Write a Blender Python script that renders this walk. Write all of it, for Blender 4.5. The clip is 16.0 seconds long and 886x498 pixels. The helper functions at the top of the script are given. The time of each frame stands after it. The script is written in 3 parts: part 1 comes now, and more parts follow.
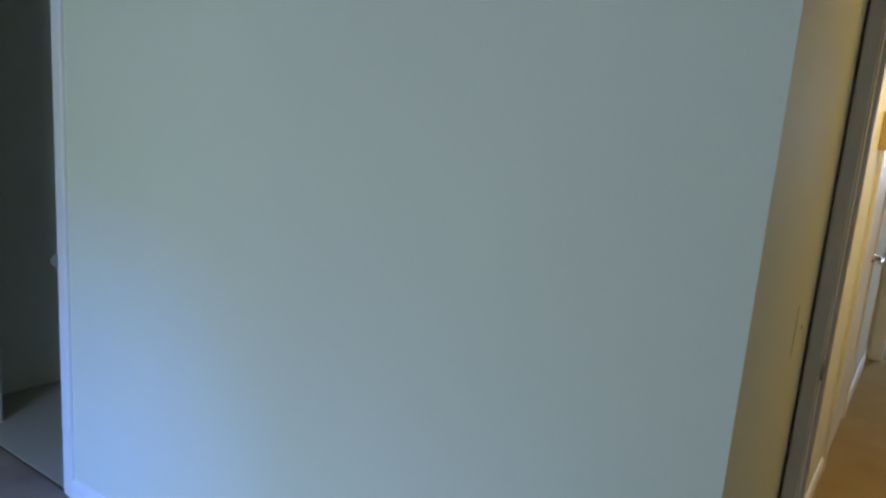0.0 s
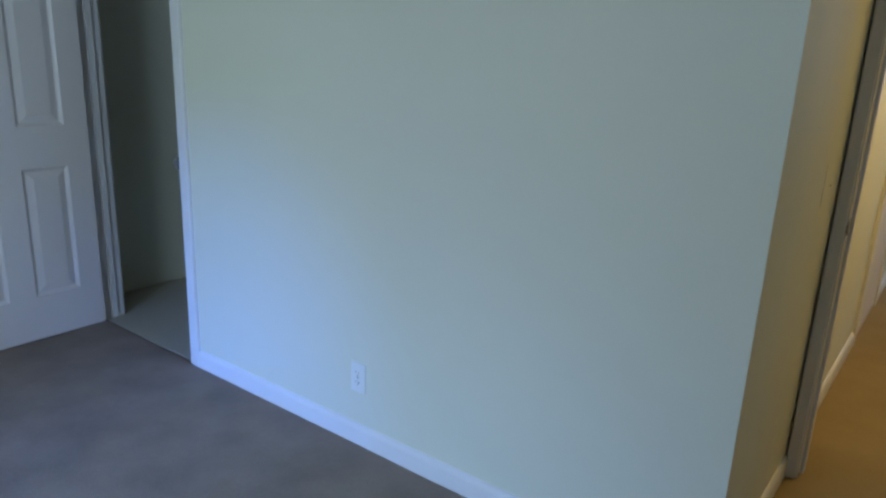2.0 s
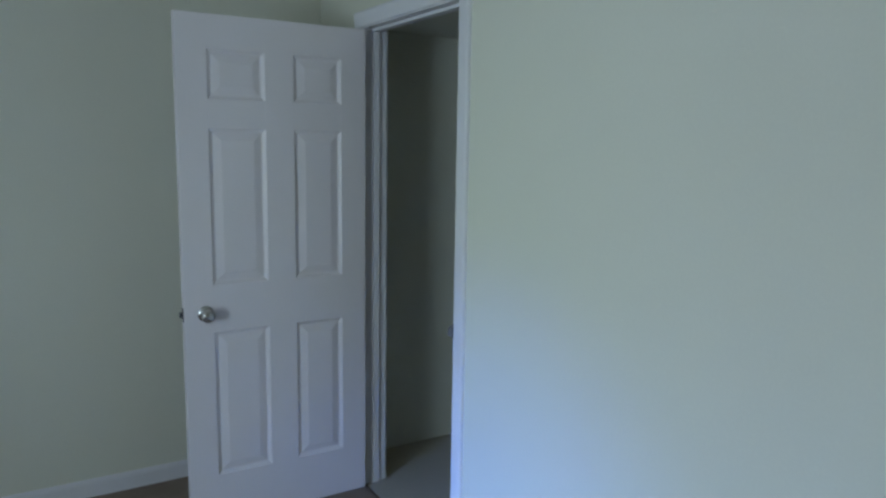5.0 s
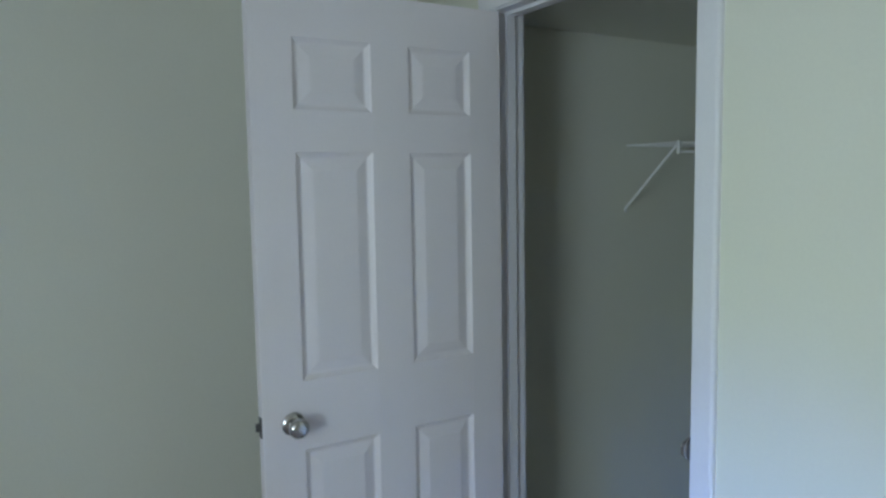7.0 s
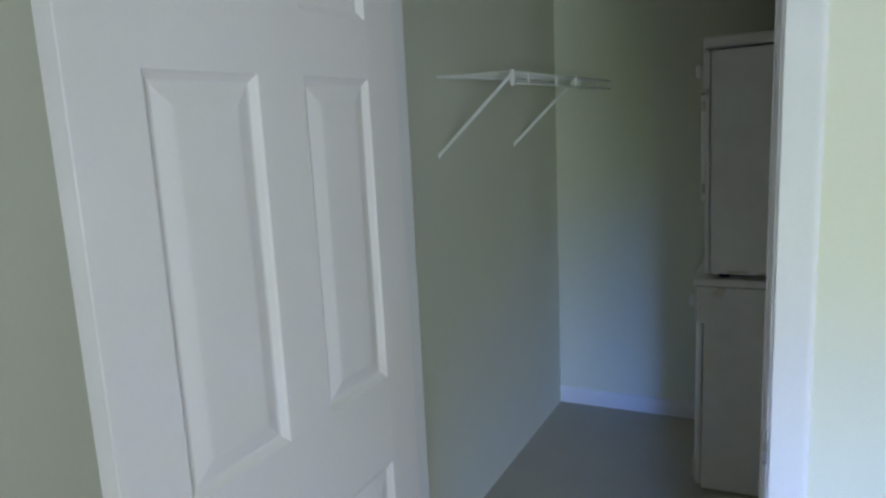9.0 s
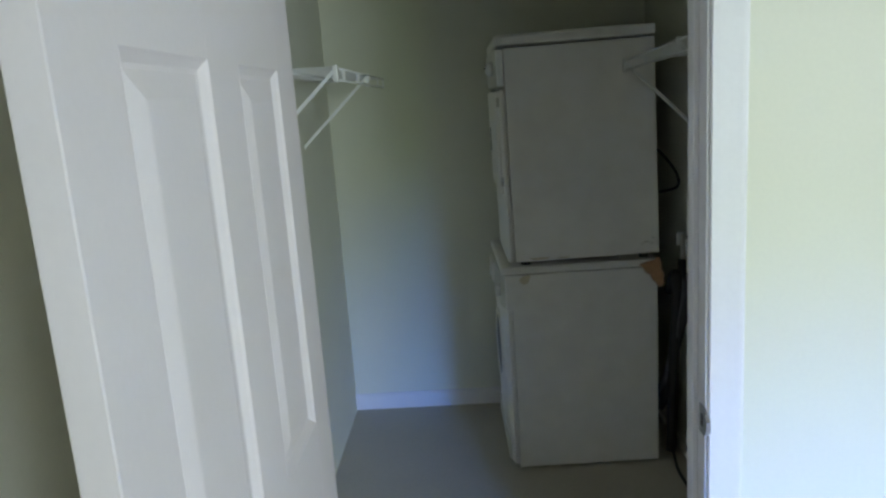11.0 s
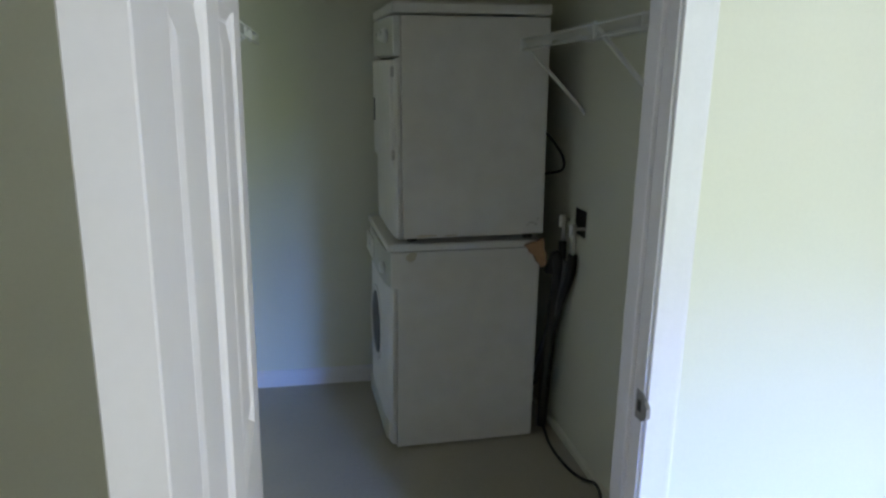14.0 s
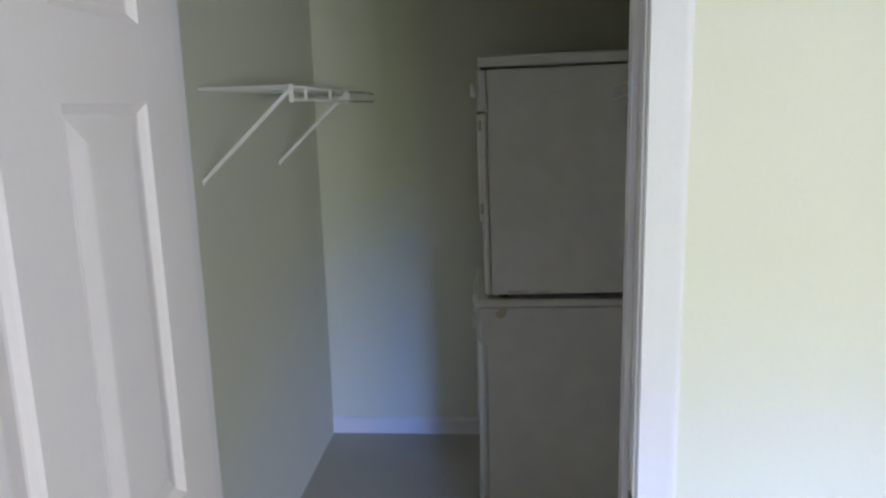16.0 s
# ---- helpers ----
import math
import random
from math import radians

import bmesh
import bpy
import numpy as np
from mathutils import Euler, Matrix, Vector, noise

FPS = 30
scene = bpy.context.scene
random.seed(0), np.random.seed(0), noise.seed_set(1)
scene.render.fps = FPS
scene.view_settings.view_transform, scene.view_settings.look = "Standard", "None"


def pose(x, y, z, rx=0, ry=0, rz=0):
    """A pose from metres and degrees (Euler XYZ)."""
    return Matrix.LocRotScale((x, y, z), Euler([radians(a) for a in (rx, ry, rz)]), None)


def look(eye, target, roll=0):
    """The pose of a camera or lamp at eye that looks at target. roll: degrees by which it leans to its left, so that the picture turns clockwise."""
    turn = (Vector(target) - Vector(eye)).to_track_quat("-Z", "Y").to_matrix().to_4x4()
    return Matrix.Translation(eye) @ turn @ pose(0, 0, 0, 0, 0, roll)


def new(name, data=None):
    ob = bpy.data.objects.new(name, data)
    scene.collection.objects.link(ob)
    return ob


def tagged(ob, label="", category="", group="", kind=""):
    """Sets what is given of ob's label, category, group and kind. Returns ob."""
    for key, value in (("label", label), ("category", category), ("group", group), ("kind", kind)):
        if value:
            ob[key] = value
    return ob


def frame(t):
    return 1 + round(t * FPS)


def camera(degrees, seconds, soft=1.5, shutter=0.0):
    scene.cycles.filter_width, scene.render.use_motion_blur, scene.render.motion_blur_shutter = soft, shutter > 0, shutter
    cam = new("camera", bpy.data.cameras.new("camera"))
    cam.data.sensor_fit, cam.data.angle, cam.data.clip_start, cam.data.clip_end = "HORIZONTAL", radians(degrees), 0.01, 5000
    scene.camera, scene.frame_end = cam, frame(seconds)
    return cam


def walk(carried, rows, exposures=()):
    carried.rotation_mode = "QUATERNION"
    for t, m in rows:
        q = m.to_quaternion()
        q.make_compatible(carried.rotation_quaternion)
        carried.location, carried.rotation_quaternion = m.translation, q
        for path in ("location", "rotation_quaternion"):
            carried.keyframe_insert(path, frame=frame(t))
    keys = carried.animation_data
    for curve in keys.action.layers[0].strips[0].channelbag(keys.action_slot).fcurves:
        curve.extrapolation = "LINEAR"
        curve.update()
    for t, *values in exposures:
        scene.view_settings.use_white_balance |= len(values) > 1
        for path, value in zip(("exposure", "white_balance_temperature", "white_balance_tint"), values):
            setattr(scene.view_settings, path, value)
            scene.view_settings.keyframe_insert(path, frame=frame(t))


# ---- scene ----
cam = camera(63.4, 16.0, soft=2.6)
PATH = [
    (0, (3.33, -1.31, 1.562), (2.227, 0.314, 1.179), 4.4),
    (0.5, (3.365, -1.543, 1.522), (2.311, 0.103, 1.098), 0.5),
    (1, (3.396, -1.724, 1.508), (2.262, -0.164, 0.978), 1.0),
    (1.5, (3.442, -1.737, 1.463), (2.317, -0.186, 0.889), 2.9),
    (2, (3.451, -1.732, 1.451), (2.305, -0.189, 0.898), 2.4),
    (2.5, (3.426, -1.702, 1.453), (2.272, -0.171, 0.883), 2.1),
    (3, (3.38, -1.697, 1.494), (2.222, -0.176, 0.906), 1.7),
    (3.5, (3.344, -1.602, 1.505), (2.134, -0.098, 0.979), 2.1),
    (4, (3.269, -1.425, 1.522), (1.871, -0.053, 1.12), 2.8),
    (4.5, (3.148, -1.34, 1.578), (1.579, -0.153, 1.218), 2.9),
    (5, (2.884, -1.34, 1.581), (1.193, -0.312, 1.292), 0.9),
    (5.2, (2.807, -1.311, 1.583), (1.07, -0.358, 1.312), 0.3),
    (7.3, (1.666, -1.32, 1.531), (-0.016, -0.247, 1.384), -1.7),
    (7.5, (1.539, -1.304, 1.524), (-0.05, -0.102, 1.344), -2.1),
    (8, (1.266, -1.264, 1.547), (-0.165, 0.12, 1.361), -1.7),
    (8.5, (1.033, -1.306, 1.541), (-0.206, 0.246, 1.301), -2.1),
    (9, (0.804, -1.351, 1.548), (-0.077, 0.408, 1.186), -2.8),
    (9.5, (0.652, -1.331, 1.551), (0.029, 0.529, 1.159), -4.4),
    (9.7, (0.601, -1.324, 1.559), (0.063, 0.564, 1.179), -4.6),
    (11.8, (0.225, -1.273, 1.564), (0.357, 0.679, 1.145), -1.7),
    (12, (0.203, -1.239, 1.572), (0.378, 0.707, 1.147), -1),
    (12.5, (0.166, -1.205, 1.565), (0.437, 0.729, 1.131), -0.1),
    (13, (0.133, -1.192, 1.562), (0.488, 0.721, 1.1), 1.1),
    (13.5, (0.116, -1.185, 1.559), (0.501, 0.719, 1.081), 1.7),
    (14, (0.122, -1.183, 1.56), (0.512, 0.716, 1.068), 1),
    (14.5, (0.154, -1.194, 1.598), (0.528, 0.723, 1.17), -0.6),
    (15, (0.25, -1.223, 1.61), (0.471, 0.735, 1.265), -2.5),
    (15.5, (0.368, -1.217, 1.621), (0.529, 0.743, 1.258), -2.2),
    (16, (0.551, -1.142, 1.612), (0.389, 0.814, 1.224), -1.5),
]
EXPOSURE = [
    (0.0, -0.26, 5450, 10), (3.5, -0.24, 5450, 10), (5.2, -0.12, 5650, 11), (7.3, 0.32, 5900, 12), (8.0, 0.44, 6000, 12), (9.0, 0.70, 6250, 13), (9.7, 0.84, 6350, 13),
    (11.8, 1.02, 6350, 14), (14.5, 1.10, 6450, 16), (15.5, 1.10, 6550, 19), (16.0, 1.05, 6650, 23),
]
walk(cam, [(t, look(eye, target, roll)) for t, eye, target, roll in PATH], EXPOSURE)

# ---- plan (metres): x along the bedroom's closet wall, y into the closet, z up ----
CEIL = 2.44
OPEN_W, OPEN_H = 0.770, 2.066          # closet doorway
ROOM_L, ROOM_R, ROOM_BACK = -0.485, 4.30, -3.60
CORNER = 3.10                          # outer corner of the closet wall
WALL_T = 0.11
CLOSET_CEIL = 2.115
CL_L, CL_R, CL_B = -0.307, 1.215, 2.215  # closet inside
HALL_Y, HALL_JX = 0.85, 3.150          # hall doorway's wall face and left jamb face
HALL_L, HALL_R, HALL_END = 3.09, 4.10, 4.65
WIN = (1.58, 3.00, 0.75, 2.08)         # bedroom window x0, x1, z0, z1

# ---- world, sun, lamps ----
world = bpy.data.worlds.new("world")
world.use_nodes = True
scene.world = world
wn = world.node_tree.nodes
sky = wn.new("ShaderNodeTexSky")
sky.sky_type, sky.sun_disc, sky.sun_elevation, sky.sun_rotation = "NISHITA", False, radians(48), radians(20)
wn["Background"].inputs["Strength"].default_value = 0.14
world.node_tree.links.new(sky.outputs["Color"], wn["Background"].inputs["Color"])
sun = new("sun", bpy.data.lights.new("sun", "SUN"))
sun.data.energy, sun.data.angle, sun.data.color = 3.0, radians(0.5), (1.0, 0.95, 0.86)
sun.matrix_world = look((0, 0, 20), (-4.5, -12.4, 5.3))


def area_lamp(name, eye, target, sx, sy, watts, color):
    lamp = new(name, bpy.data.lights.new(name, "AREA"))
    lamp.data.shape, lamp.data.size, lamp.data.size_y = "RECTANGLE", sx, sy
    lamp.data.energy, lamp.data.color = watts, color
    lamp.matrix_world = look(eye, target)
    return lamp


# warm ceiling lamp of the hall; daylight in the window of the far room
area_lamp("hall_lamp", (3.60, 1.9, CEIL - 0.10), (3.60, 1.9, 0), 0.25, 0.25, 15.5, (1.0, 0.62, 0.13))
area_lamp("far_room_window_light", (4.3, 7.38, 1.5), (4.1, 3.0, 0.6), 1.4, 1.2, 105, (0.72, 0.84, 1.0))
# bedroom window: broad light of lawn and trees, the high sky, the narrow gap of open blue sky, and sunlit leaves beside it
day = area_lamp("window_daylight", (2.46, ROOM_BACK + 0.02, 1.42), (1.4, 0.0, 1.25), 0.95, 1.25, 20.5, (0.855, 1.0, 1.02))
day.data.spread = radians(125)
high = area_lamp("window_high_sky", (2.25, ROOM_BACK + 0.015, 1.42), (1.75, 0.0, -1.3), 1.3, 1.2, 14, (0.38, 0.60, 1.0))
high.data.spread = radians(64)
gap = area_lamp("window_sky_gap", (1.73, ROOM_BACK + 0.025, 1.15), (0.97, 0.0, 0.12), 0.24, 0.30, 3.1, (0.13, 0.325, 1.0))
gap.data.spread = radians(34)
leaves = area_lamp("window_sunlit_leaves", (1.76, ROOM_BACK + 0.03, 1.45), (0.80, 0.0, 1.32), 0.28, 0.45, 0.36, (0.72, 1.0, 0.55))
leaves.data.spread = radians(40)


# ---- materials ----
def material(name, base, rough=0.6, metal=0.0, vary=0.06, big=2.0, fine=120.0, bump=0.05, bump_scale=300.0, tint=None, spec=0.5):
    m = bpy.data.materials.new(name)
    m.use_nodes = True
    n, l = m.node_tree.nodes, m.node_tree.links
    b = n["Principled BSDF"]
    b.inputs["Roughness"].default_value, b.inputs["Metallic"].default_value = rough, metal
    b.inputs["Specular IOR Level"].default_value = spec
    co = n.new("ShaderNodeTexCoord")
    n1, n2 = n.new("ShaderNodeTexNoise"), n.new("ShaderNodeTexNoise")
    n1.inputs["Scale"].default_value, n1.inputs["Detail"].default_value = big, 4
    n2.inputs["Scale"].default_value, n2.inputs["Detail"].default_value = fine, 3
    for q in (n1, n2):
        l.new(co.outputs["Object"], q.inputs["Vector"])
    add = n.new("ShaderNodeMath")
    add.operation = "MULTIPLY_ADD"
    l.new(n1.outputs["Fac"], add.inputs[0])
    add.inputs[1].default_value = 0.6
    half = n.new("ShaderNodeMath")
    half.operation = "MULTIPLY"
    l.new(n2.outputs["Fac"], half.inputs[0])
    half.inputs[1].default_value = 0.4
    l.new(half.outputs[0], add.inputs[2])
    ramp = n.new("ShaderNodeValToRGB")
    lo = [c * (1 - 2 * vary) for c in base] if tint is None else tint
    hi = [min(1.0, c * (1 + vary)) for c in base]
    ramp.color_ramp.elements[0].position, ramp.color_ramp.elements[1].position = 0.3, 0.7
    ramp.color_ramp.elements[0].color, ramp.color_ramp.elements[1].color = (*lo, 1), (*hi, 1)
    l.new(add.outputs[0], ramp.inputs["Fac"])
    l.new(ramp.outputs["Color"], b.inputs["Base Color"])
    if bump:
        n3, bp = n.new("ShaderNodeTexNoise"), n.new("ShaderNodeBump")
        n3.inputs["Scale"].default_value, n3.inputs["Detail"].default_value = bump_scale, 2
        l.new(co.outputs["Object"], n3.inputs["Vector"])
        bp.inputs["Strength"].default_value, bp.inputs["Distance"].default_value = bump, 0.004
        l.new(n3.outputs["Fac"], bp.inputs["Height"])
        l.new(bp.outputs["Normal"], b.inputs["Normal"])
    return m


PAINT = material("wall_paint", (0.730, 0.722, 0.612), 0.7, vary=0.02, big=1.3, bump=0.05, bump_scale=260)
CEILING = material("ceiling_paint", (0.78, 0.77, 0.73), 0.9, vary=0.02, bump=0.3, bump_scale=90)
TRIM = material("white_gloss_trim", (0.78, 0.765, 0.785), 0.5, vary=0.02, big=4, bump=0.02, bump_scale=120, spec=0.3)
DOORPAINT = material("white_door_paint", (0.825, 0.775, 0.78), 0.42, vary=0.015, big=3, bump=0.03, bump_scale=180)
CARPET = material("brown_beige_carpet", (0.335, 0.266, 0.218), 1.0, tint=(0.212, 0.172, 0.146), big=4.2, fine=260, bump=0.75, bump_scale=340, spec=0.05)
# Hall copy of the carpet, tinted golden to carry the lamp's warm light.
CARPET_LAMPLIT = material("lamplit_carpet", (0.36, 0.265, 0.130), 1.0, tint=(0.27, 0.19, 0.085), big=2.6, fine=260, bump=0.75, bump_scale=340, spec=0.05)
VINYL = material("pale_vinyl", (0.455, 0.415, 0.335), 0.45, vary=0.05, big=3, fine=60, bump=0.03, bump_scale=40)
ENAMEL = material("white_enamel", (0.82, 0.795, 0.765), 0.38, tint=(0.785, 0.75, 0.71), big=3, fine=12, bump=0.01, bump_scale=60)
ENAMEL_AGED = material("aged_white_plastic", (0.62, 0.61, 0.55), 0.5, vary=0.05, big=9, bump=0.02)
RUST = material("rust_stained_enamel", (0.67, 0.59, 0.45), 0.55, vary=0.10, big=40, fine=200, bump=0.02)
SCUFF = material("scuffed_enamel", (0.55, 0.52, 0.48), 0.6, vary=0.10, big=40, fine=200, bump=0.02)
CHIME = material("tan_box_plastic", (0.46, 0.37, 0.22), 0.5, vary=0.05, big=9, bump=0.02)
DARK = material("black_rubber", (0.018, 0.018, 0.02), 0.6, vary=0.1, bump=0.05)
# Black stands for porthole glass and the shadow inside its opening.
PORTHOLE_BLACK = material("glass_and_shade_black", (0.015, 0.015, 0.018), 0.30, spec=0.2, vary=0.02, bump=0)
CHROME = material("satin_nickel", (0.56, 0.545, 0.53), 0.26, metal=1.0, vary=0.03, bump=0.01)
STEEL = material("worn_strike_steel", (0.40, 0.38, 0.36), 0.4, metal=1.0, vary=0.1, bump=0.03)
LATCH = material("dark_latch_steel", (0.10, 0.10, 0.10), 0.4, metal=0.9, vary=0.1, bump=0)
WIRE = material("white_vinyl_wire", (0.78, 0.78, 0.76), 0.4, vary=0.02, bump=0)
PLASTIC = material("white_outlet_plastic", (0.80, 0.80, 0.79), 0.35, vary=0.01, bump=0)
SLOT = material("outlet_slot", (0.05, 0.05, 0.05), 0.7, vary=0.02, bump=0)
CARD = material("brown_cardboard", (0.46, 0.27, 0.16), 0.9, vary=0.1, big=30, bump=0.1, bump_scale=200)
BRASS = material("valve_brass", (0.62, 0.60, 0.55), 0.35, metal=0.8, vary=0.05, bump=0)
HOSE = material("grey_hose", (0.09, 0.09, 0.10), 0.5, vary=0.1, bump=0.02)
# Near-black liner: the shade of the recess is put into this colour.
BOX_SHADE = material("valve_recess_shade", (0.07, 0.065, 0.06), 0.6, vary=0.05, bump=0)
GRASS = material("lawn", (0.07, 0.13, 0.03), 0.9, vary=0.3, big=1, fine=8, bump=0)
GLASS = bpy.data.materials.new("window_glass")
GLASS.use_nodes = True
GLASS.node_tree.nodes["Principled BSDF"].inputs["Transmission Weight"].default_value = 1.0
GLASS.node_tree.nodes["Principled BSDF"].inputs["Roughness"].default_value = 0.0


def glow(name, color, strength, dark):
    m = bpy.data.materials.new(name)
    m.use_nodes = True
    n, l = m.node_tree.nodes, m.node_tree.links
    n.remove(n["Principled BSDF"])
    e, tx, rp, co = n.new("ShaderNodeEmission"), n.new("ShaderNodeTexNoise"), n.new("ShaderNodeValToRGB"), n.new("ShaderNodeTexCoord")
    tx.inputs["Scale"].default_value, tx.inputs["Detail"].default_value = 1.2, 6
    rp.color_ramp.elements[0].color, rp.color_ramp.elements[1].color = (*dark, 1), (*color, 1)
    rp.color_ramp.elements[0].position, rp.color_ramp.elements[1].position = 0.35, 0.65
    l.new(co.outputs["Object"], tx.inputs["Vector"])
    l.new(tx.outputs["Fac"], rp.inputs["Fac"])
    l.new(rp.outputs["Color"], e.inputs["Color"])
    l.new(e.outputs[0], n["Material Output"].inputs["Surface"])
    e.inputs["Strength"].default_value = strength
    return m


TREES = material("tree_line", (0.06, 0.10, 0.03), 0.9, vary=0.3, big=0.8, fine=4, bump=0)
LAMPGLASS = glow("warm_lamp_glass", (1.0, 0.75, 0.4), 3.0, (1.0, 0.75, 0.4))


# ---- mesh helpers ----
def add_box(bm, x0, x1, y0, y1, z0, z1, bevel=0.0, segs=2):
    r = bmesh.ops.create_cube(bm, size=1.0, matrix=Matrix.Translation(((x0 + x1) / 2, (y0 + y1) / 2, (z0 + z1) / 2)) @ Matrix.Diagonal((x1 - x0, y1 - y0, z1 - z0, 1)))
    if bevel:
        edges = {e for v in r["verts"] for e in v.link_edges}
        bmesh.ops.bevel(bm, geom=list(edges), offset=bevel, segments=segs, affect="EDGES", profile=0.5)
    return bm


def box(*a, **k):
    return add_box(bmesh.new(), *a, **k)


def add_prism(bm, outline, start, along, across, out):
    """Extrude an outline of (across, out) pairs from start by the vector along."""
    start, along, across, out = Vector(start), Vector(along), Vector(across), Vector(out)
    a = [bm.verts.new(start + across * u + out * v) for u, v in outline]
    b = [bm.verts.new(start + along + across * u + out * v) for u, v in outline]
    n = len(outline)
    for i in range(n):
        bm.faces.new((a[i], a[(i + 1) % n], b[(i + 1) % n], b[i]))
    bm.faces.new(a[::-1]), bm.faces.new(b)
    bmesh.ops.recalc_face_normals(bm, faces=bm.faces)
    return bm


def add_lathe(bm, profile, m=None, n=28):
    """Turn (radius, height) pairs round z, then move by m."""
    m = m or Matrix()
    rings = [[bm.verts.new(m @ Vector((r * math.cos(2 * math.pi * k / n), r * math.sin(2 * math.pi * k / n), h))) for k in range(n)] for r, h in profile]
    for a, b in zip(rings, rings[1:]):
        for k in range(n):
            bm.faces.new((a[k], a[(k + 1) % n], b[(k + 1) % n], b[k]))
    bm.faces.new(rings[0][::-1]), bm.faces.new(rings[-1])
    bmesh.ops.recalc_face_normals(bm, faces=bm.faces)
    return bm


def smooth_line(pts, steps=8):
    """Points on a rounded line through pts (Catmull-Rom)."""
    p = [Vector(q) for q in pts]
    p = [p[0] * 2 - p[1], *p, p[-1] * 2 - p[-2]]
    res = []
    for i in range(1, len(p) - 2):
        for k in range(steps):
            t = k / steps
            res.append(0.5 * (2 * p[i] + (p[i + 1] - p[i - 1]) * t + (2 * p[i - 1] - 5 * p[i] + 4 * p[i + 1] - p[i + 2]) * t * t + (3 * p[i] - p[i - 1] - 3 * p[i + 1] + p[i + 2]) * t ** 3))
    return res + [p[-2]]


def add_tube(bm, pts, r, n=8):
    pts = [Vector(q) for q in pts]
    rings = []
    side = None
    for i, q in enumerate(pts):
        d = (pts[min(i + 1, len(pts) - 1)] - pts[max(i - 1, 0)]).normalized()
        if side is None:
            side = d.orthogonal().normalized()
        side = (side - d * side.dot(d)).normalized()
        up = d.cross(side)
        rings.append([bm.verts.new(q + (side * math.cos(2 * math.pi * k / n) + up * math.sin(2 * math.pi * k / n)) * r) for k in range(n)])
    for a, b in zip(rings, rings[1:]):
        for k in range(n):
            bm.faces.new((a[k], a[(k + 1) % n], b[(k + 1) % n], b[k]))
    bm.faces.new(rings[0][::-1]), bm.faces.new(rings[-1])
    return bm


def mesh_object(name, bm, mat, smooth=False):
    me = bpy.data.meshes.new(name)
    for f in bm.faces:
        f.smooth = smooth
    bm.to_mesh(me)
    bm.free()
    me.materials.append(mat)
    return new(name, me)


def part(name, bm, mat, parent, label="", smooth=False):
    ob = mesh_object(name, bm, mat, smooth)
    ob.parent = parent
    ob.matrix_parent_inverse = parent.matrix_world.inverted()
    return tagged(ob, label)


def thing(name, label, category, at=(0, 0, 0), group="", kind=""):
    ob = new(name)
    ob.location = at
    ob.matrix_world = Matrix.Translation(at)
    ob.empty_display_size = 0.05
    return tagged(ob, label, category, group, kind)


def structure(name, bm, mat, label, category):
    return tagged(mesh_object(name, bm, mat), label, category, kind="structure")


# ---- floors and ceiling ----
def carpet_sheet(xs, ys, soft_edge=None):
    bm = bmesh.new()
    grid = []
    for y in ys:
        row = []
        for x in xs:
            z = 0.006 + 0.0016 * noise.noise((x * 3.1, y * 3.1, 0.5)) + 0.0011 * noise.noise((x * 11, y * 11, 2.5))
            yy = y
            if soft_edge is not None and y > soft_edge - 0.03:
                yy = y + 0.0035 * noise.noise((x * 14, 7.7, 0.3))
                z -= 0.016 * ((y - soft_edge + 0.03) / 0.03) ** 2
            row.append(bm.verts.new((x, yy, z)))
        grid.append(row)
    for a, b in zip(grid, grid[1:]):
        for k in range(len(a) - 1):
            bm.faces.new((a[k], a[k + 1], b[k + 1], b[k]))
    for f in bm.faces:
        f.smooth = True
    return bm


xs = np.arange(ROOM_L - 0.1, ROOM_R + 0.1, 0.05).tolist()
ys = np.arange(ROOM_BACK - 0.1, -0.04, 0.05).tolist() + [-0.02, -0.008, 0.0, 0.006, 0.011, 0.015, 0.018]
bm = carpet_sheet(xs, ys, 0.018)
add_box(bm, ROOM_L - 0.1, ROOM_R + 0.1, ROOM_BACK - 0.1, 0.012, -0.15, -0.012)
me = bpy.data.meshes.new("floor")
bm.to_mesh(me)
bm.free()
me.materials.append(CARPET)
tagged(new("floor", me), "brown-beige cut-pile bedroom carpet with faint wear", "carpet", kind="structure")
bm = box(CORNER - 0.11, 4.6, 0.020, 7.6, -0.15, 0.006)
structure("floor_hall", bm, CARPET_LAMPLIT, "carpet running through the hall doorway, tinted golden for warm lamp light", "carpet")
structure("floor_closet", box(-0.45, 1.36, 0.0125, 2.36, -0.15, 0.002), VINYL, "pale grey sheet vinyl laundry closet floor", "floor")
structure("ceiling", box(ROOM_L - 0.2, ROOM_R + 0.2, ROOM_BACK - 0.15, 7.6, CEIL, CEIL + 0.15), CEILING, "white lightly textured flat ceiling", "ceiling")

structure("ceiling_closet", box(CL_L, CL_R, WALL_T, CL_B, CLOSET_CEIL, CLOSET_CEIL + 0.08), PAINT, "low cream closet ceiling just above the door head", "ceiling")

# ---- walls ----
bm = box(ROOM_L - 0.10, -0.02, 0, WALL_T, 0, CEIL)
add_box(bm, OPEN_W + 0.02, CORNER, 0, WALL_T, 0, CEIL)
add_box(bm, -0.02, OPEN_W + 0.02, 0, WALL_T, OPEN_H + 0.02, CEIL)
wall_closet = structure("wall_north", bm, PAINT, "cream painted bedroom wall with a closet doorway", "wall")
structure("wall_west", box(ROOM_L - 0.12, ROOM_L, ROOM_BACK, 0, 0, CEIL), PAINT, "plain cream painted bedroom side wall", "wall")
